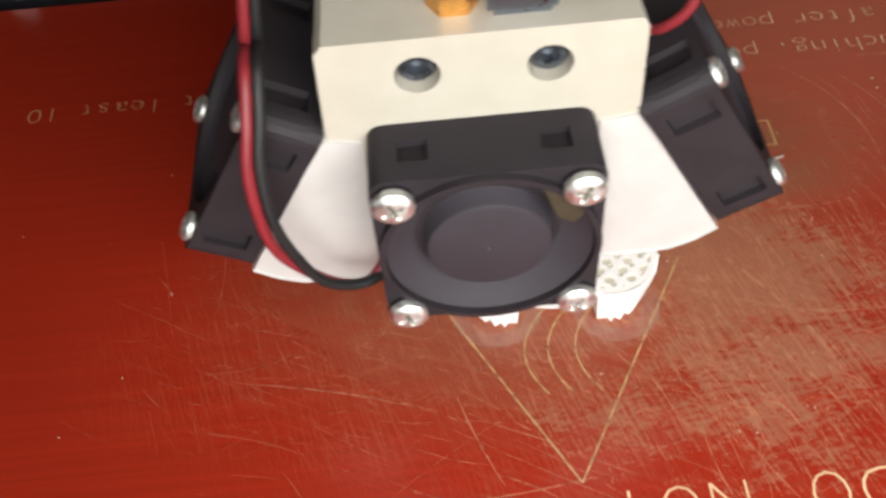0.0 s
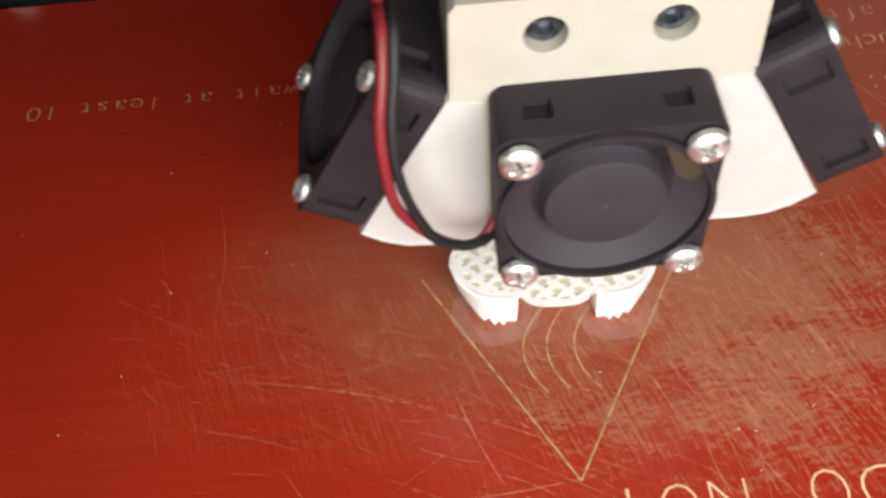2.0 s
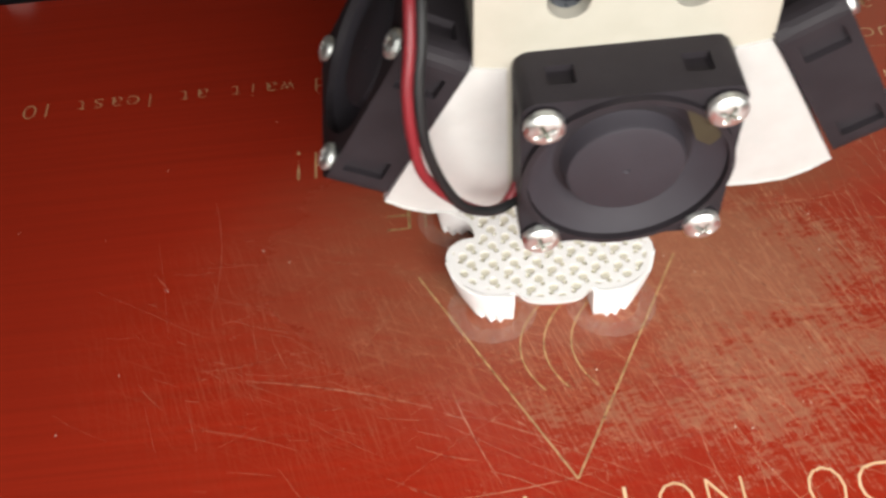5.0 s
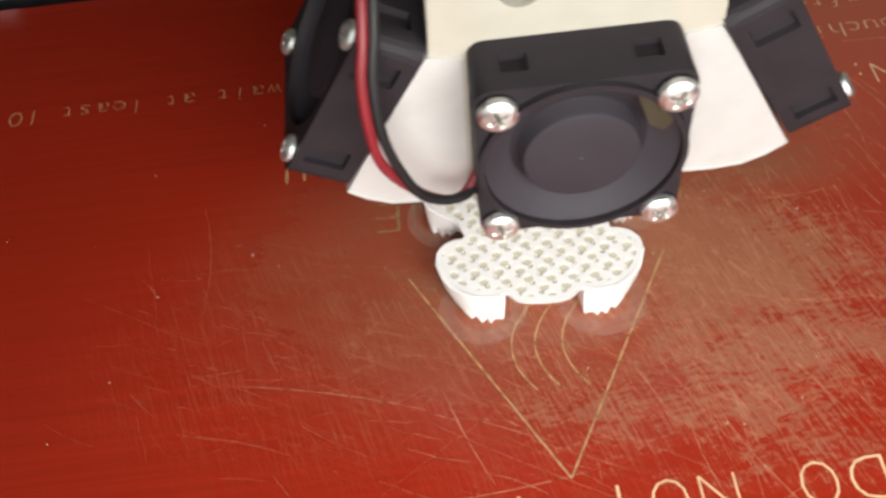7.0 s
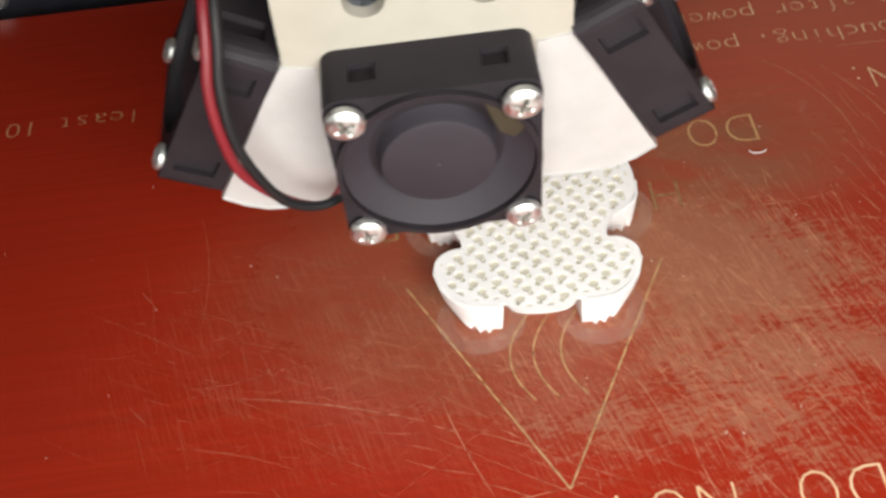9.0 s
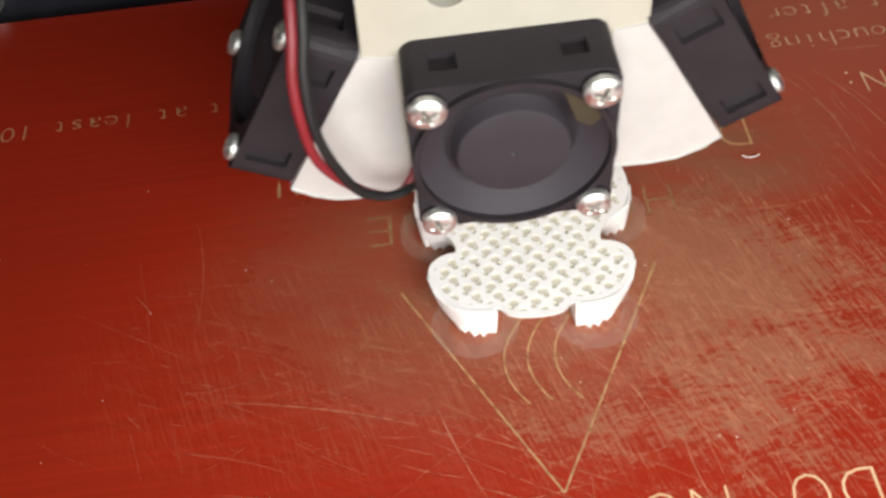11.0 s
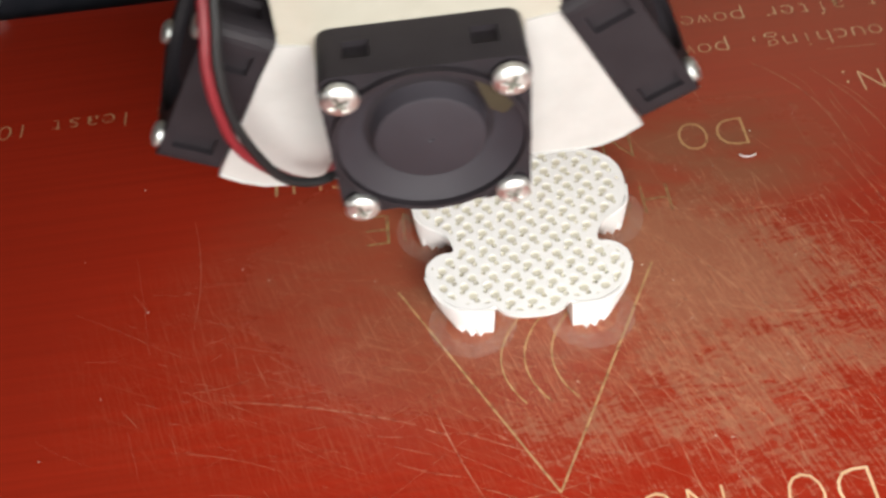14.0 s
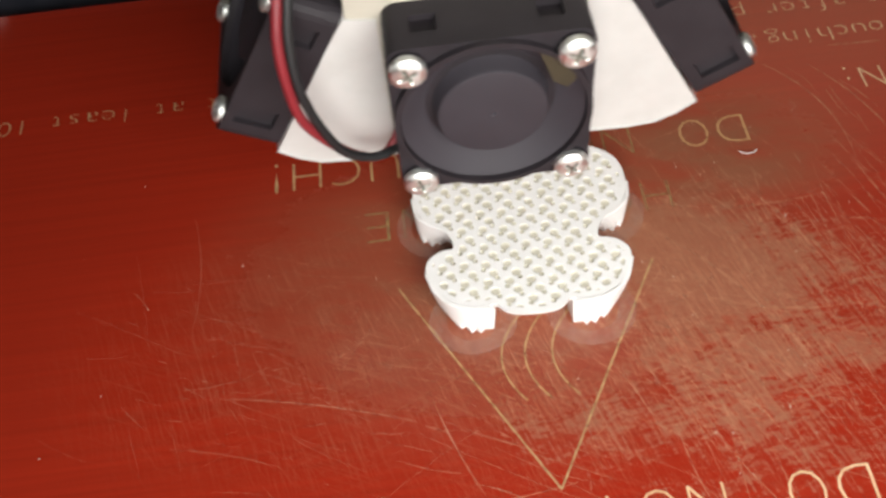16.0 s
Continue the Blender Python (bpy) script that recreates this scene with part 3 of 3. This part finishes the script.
def fan(parent, name, m, label, front=False):
    """A 30 mm fan whose open face looks to local -y; m places it (millimetres) in the head's space."""
    bm = bmesh.new()
    hole = ring(0, 0, 13.4 if not front else 14.1, 48)
    square = rounded(-15, -15, 15, 15, 2.4)
    if front:
        prism(bm, ring(0, 0, 14.95, 56), [hole], 0.0, 1.1)
    prism(bm, square, [hole], 1.1 if front else 0.0, 4.4 if front else 1.5)
    # deep slots beside the corners of the four sides
    side, dip = [], 13.85
    for a in range(4):
        w = radians(90 * a)
        for x, z in ((15, 12.6), (15, 11.0), (dip, 11.0), (dip, 7.4), (15, 7.2), (15, -7.2), (dip, -7.4), (dip, -11.0), (15, -11.0), (15, -12.6), (14.82, -13.52), (14.3, -14.3), (13.52, -14.82)):
            side.append((x * math.cos(w) + z * math.sin(w), x * math.sin(w) - z * math.cos(w)))
    side.reverse() if front else None
    prism(bm, side, [hole] if not front else [], 4.4 if front else 1.5, 7.9)
    prism(bm, square, [], 7.9, 11.04 if front else 10.0)
    mm = m.copy()
    body = finish(name, bm, BLACK, parent, label)
    body.matrix_local = Matrix.Translation(mm.translation * MM) @ mm.to_3x3().to_4x4()
    bm = bmesh.new()
    lathe(bm, [(0.35, 1.35), (0.5, 1.2), (7.6, 1.2), (8.3, 1.4), (8.6, 1.9), (8.7, 4.2), (9.1, 4.7), (9.8, 4.6), (13.2, 1.4), (13.98, 1.0), (14.0, 5.0), (0, 5.1)], 56)
    lathe(bm, [(0, 1.45), (0.35, 1.35)], 56)
    wheel = part("impeller", bm, HUB, body, "charcoal spinning fan wheel with a flat round hub", True)
    for x in (-12, 12):
        for z in (-12, 12):
            if front:
                bm = bmesh.new()
                prism(bm, ring(x, z, 2.6, 20), [], 0.02, 1.098)
                part("screw_boss", bm, BLACK, body)
            s = part("screw", screw_head(), STEEL, body, "shiny zinc cross-head screw", True)
            s.data.materials.append(RECESS)
            s.matrix_local = Matrix.Translation((x * MM, 0, z * MM)) @ Matrix.Rotation(random.uniform(0, 1.5), 4, "Y")
            s.scale = (1, 1, 1) if front else (0.8, 0.85, 0.8)
    return body, wheel


def print_head():
    head = tagged(new("print_head"), "white printed print head with warm-lit tint on the shroud and three black fans", "print head")
    # middle body: plate over the fan, down behind it
    bm = bmesh.new()
    holes = [ring(-7.5, 22.9, 2.9, 28), ring(8.9, 22.9, 2.9, 28)]
    prism(bm, [(-20.2, 12.6), (-19.6, 27.4), (-18.6, 28.7), (19.8, 28.7), (20.6, 27.4), (20.8, 12.6), (18, -17.6), (-18, -17.6)], holes, 11.5, 15.0)
    prism(bm, [(-20.1, 12.6), (-19.5, 27.4), (-18.5, 28.6), (19.7, 28.6), (20.5, 27.4), (20.7, 12.6), (18, -12), (-18, -12)], [], 15.002, 44)
    part("shroud", bm, WARM_LIT_WHITE, head, "white printed plastic shroud, tinted as if warmly lit, with two bolt holes")
    for x in (-7.5, 8.9):
        bm = bmesh.new()
        lathe(bm, [(0.9, 14.2), (1.2, 12.9), (2.1, 12.8), (2.5, 13.3), (2.5, 14.99)], 28, Matrix.Translation((x, 0, 22.9)))
        lathe(bm, [(0, 14.3), (1.0, 14.2)], 6, Matrix.Translation((x, 0, 22.9)))
        part("bolt", bm, DARK_STEEL, head, "dark steel socket bolt sunk in its hole", True)
    # air ducts that flare out to both sides
    for s in (-1, 1):
        bm = bmesh.new()
        pts = [(15.6, 12.4), (20.6, 13.2), (23.6, 8.2), (35.2, -13.0), (32.0, -15.4), (28.4, -17.0), (24, -17.4), (15.6, -17.2)]
        pts = [(s * x, z) for x, z in pts]
        n = len(pts)
        mid = (s * 22, -4)
        rows = []
        for y, k in ((11.45, 0.985), (11.1, 0.995), (11.7, 1.0), (26.0, 1.0), (43.0, 0.97)):
            rows.append([bm.verts.new((mid[0] + (x - mid[0]) * k, y, mid[1] + (z - mid[1]) * k)) for x, z in pts])
        for a, b in zip(rows, rows[1:]):
            for i in range(n):
                bm.faces.new((a[i], a[(i + 1) % n], b[(i + 1) % n], b[i]))
        c = bm.verts.new((s * 21, 11.5, -3))
        for i in range(n):
            bm.faces.new((rows[0][i], rows[0][(i + 1) % n], c))
        bm.faces.new(rows[-1])
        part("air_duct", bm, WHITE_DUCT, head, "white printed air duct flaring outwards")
    wheels = []
    body, w = fan(head, "front_fan", Matrix.Translation((0, 0.45, 0)), "black square hotend fan with shiny screws", True)
    wheels.append(w)
    bm = bmesh.new()
    prism(bm, [(6.8, 11.9), (9.6, 11.4), (11.8, 8.6), (12.3, 5.8), (11.0, 4.3), (8.9, 5.8)], [], 0.7, 1.2)
    part("gusset", bm, OLIVE, body, "small olive tinted gusset in the fan rim")
    for s in (-1, 1):
        # local -y of the fan turns to the outer side, tilted up by 30 degrees
        out = Vector((s * math.cos(radians(30)), 0, math.sin(radians(30))))
        up = Vector((-s * math.sin(radians(30)), 0, math.cos(radians(30))))
        yax = -out
        xax = yax.cross(up)
        centre = Vector((s * 35.0, 0, 5.6)) + Vector((0, 25.5, 0)) + out * 1.6
        m = Matrix.Translation(centre) @ Matrix((xax, yax, up)).transposed().to_4x4()
        body, w = fan(head, "side_fan", m, "tilted black side fan with shiny screws")
        wheels.append(w)
    # fan leads
    top = [(-28.0, 36, 47), (-28.0, 25, 33), (-28.2, 17.0, 26.6), (-28.0, 13.0, 26.8), (-27.9, 10.0, 26.3), (-28.4, 6.5, 22.1), (-29.3, 4.0, 16.9)]
    bm = bmesh.new()
    tube(bm, top + [(-29.3, 2.5, 9.9), (-28.2, 2.5, 2.0), (-23.8, 3.4, -5.5), (-20.0, 4.8, -9.8), (-17.3, 6.2, -11.0), (-15.7, 7.2, -9.7), (-14.6, 8.4, -8.4)], 0.80)
    part("lead", bm, RED_WIRE, head, "red insulated fan wire", True)
    bm = bmesh.new()
    tube(bm, [(x + 1.5, y + 0.5, z) for x, y, z in top] + [(-27.8, 2.6, 9.9), (-26.4, 2.0, 2.8), (-23.6, 2.4, -4.8), (-20.0, 3.8, -8.7), (-17.0, 5.4, -10.1), (-15.0, 7.0, -10.2)], 0.76)
    part("lead", bm, BLACK_WIRE, head, "black insulated fan wire", True)
    bm = bmesh.new()
    tube(bm, [(28.0, 34, 58), (29.0, 26, 37), (29.3, 22, 29), (28.2, 20, 23), (25.0, 21, 18.5), (22.6, 24, 16.5)], 0.78)
    part("lead", bm, RED_WIRE, head, "red insulated fan wire", True)
    # filament fitting on top
    bm = bmesh.new()
    lathe(bm, [(0, 28.6), (3.4, 28.6), (3.4, 33.0), (2.4, 33.6), (2.4, 40), (0, 40)], 6, Matrix.Translation((-2.4, 17.8, 0)) @ Matrix.Rotation(radians(90), 4, "X") @ Matrix.Scale(-1, 4, (0, 0, 1)))
    part("fitting", bm, BRASS, head, "shiny brass hex fitting")
    bm = bmesh.new()
    box(bm, 1.5, 10, 13.5, 24, 28.7, 38, 0.8)
    part("clamp", bm, DARK_STEEL, head, "dark steel clamp block")
    return head, wheels


# ---------------------------------------------------------------- what lies behind the bed


def back_frame():
    bm = bmesh.new()
    box(bm, -300, 320, 206, 236, -30, 8, 2.5)
    tagged(finish("frame_bar", bm, FRAME), "black metal frame bar behind the bed", "frame bar")
    bm = bmesh.new()
    lathe(bm, [(0, 203.5), (3.4, 203.5), (4.2, 204.6), (4.2, 206.2), (0, 206.3)], 24, Matrix.Translation((-101, 0, 3)))
    tagged(finish("frame_bolt", bm, STEEL, smooth=True), "shiny bolt in the black frame bar", "bolt")


# ---------------------------------------------------------------- motion of the head

TURNS = [  # seconds, x at which the head turns back; its y on the way there
    (-1.002, 22.95, 76.00), (0.219, -14.82, 77.00), (1.484, 24.25, 79.62), (2.569, -8.81, 81.87), (3.386, 21.34, 82.95), (4.335, -7.77, 85.45), (5.206, 19.59, 87.69), (6.294, -12.23, 89.90),
    (7.545, 25.71, 90.74), (8.870, -14.24, 93.26), (10.166, 25.77, 95.10), (11.533, -13.60, 96.17), (12.839, 25.63, 98.86), (14.084, -12.13, 100.93), (15.243, 22.82, 102.87), (16.599, -18.02, 104.02)]


def head_place(t):
    for (t0, x0, y0), (t1, x1, y1) in zip(TURNS, TURNS[1:]):
        if t <= t1:
            s = (t - t0) / (t1 - t0)
            e = min(1.0, (t - t0) / 0.12)
            return ((x0 + (x1 - x0) * s + 12) * MM, (y0 + (y1 - y0) * e - 0.35) * MM, 0.04550)
    return None


def motions(head, wheels):
    times = sorted({round(0.1 * i, 2) for i in range(161)} | {round(t, 2) for t, _, _ in TURNS if 0 < t < 16})
    walk(head, [(t, pose(*head_place(t))) for t in times])
    for w in wheels:
        walk(w, [(0.1 * i, pose(0, 0, 0, 0, 80 * i % 360, 0)) for i in range(161)])


room()
desk_lamp()
bed = heated_bed()
bed_marks(bed)
frog()
glue_rings()
back_frame()
head, wheels = print_head()
motions(head, wheels)
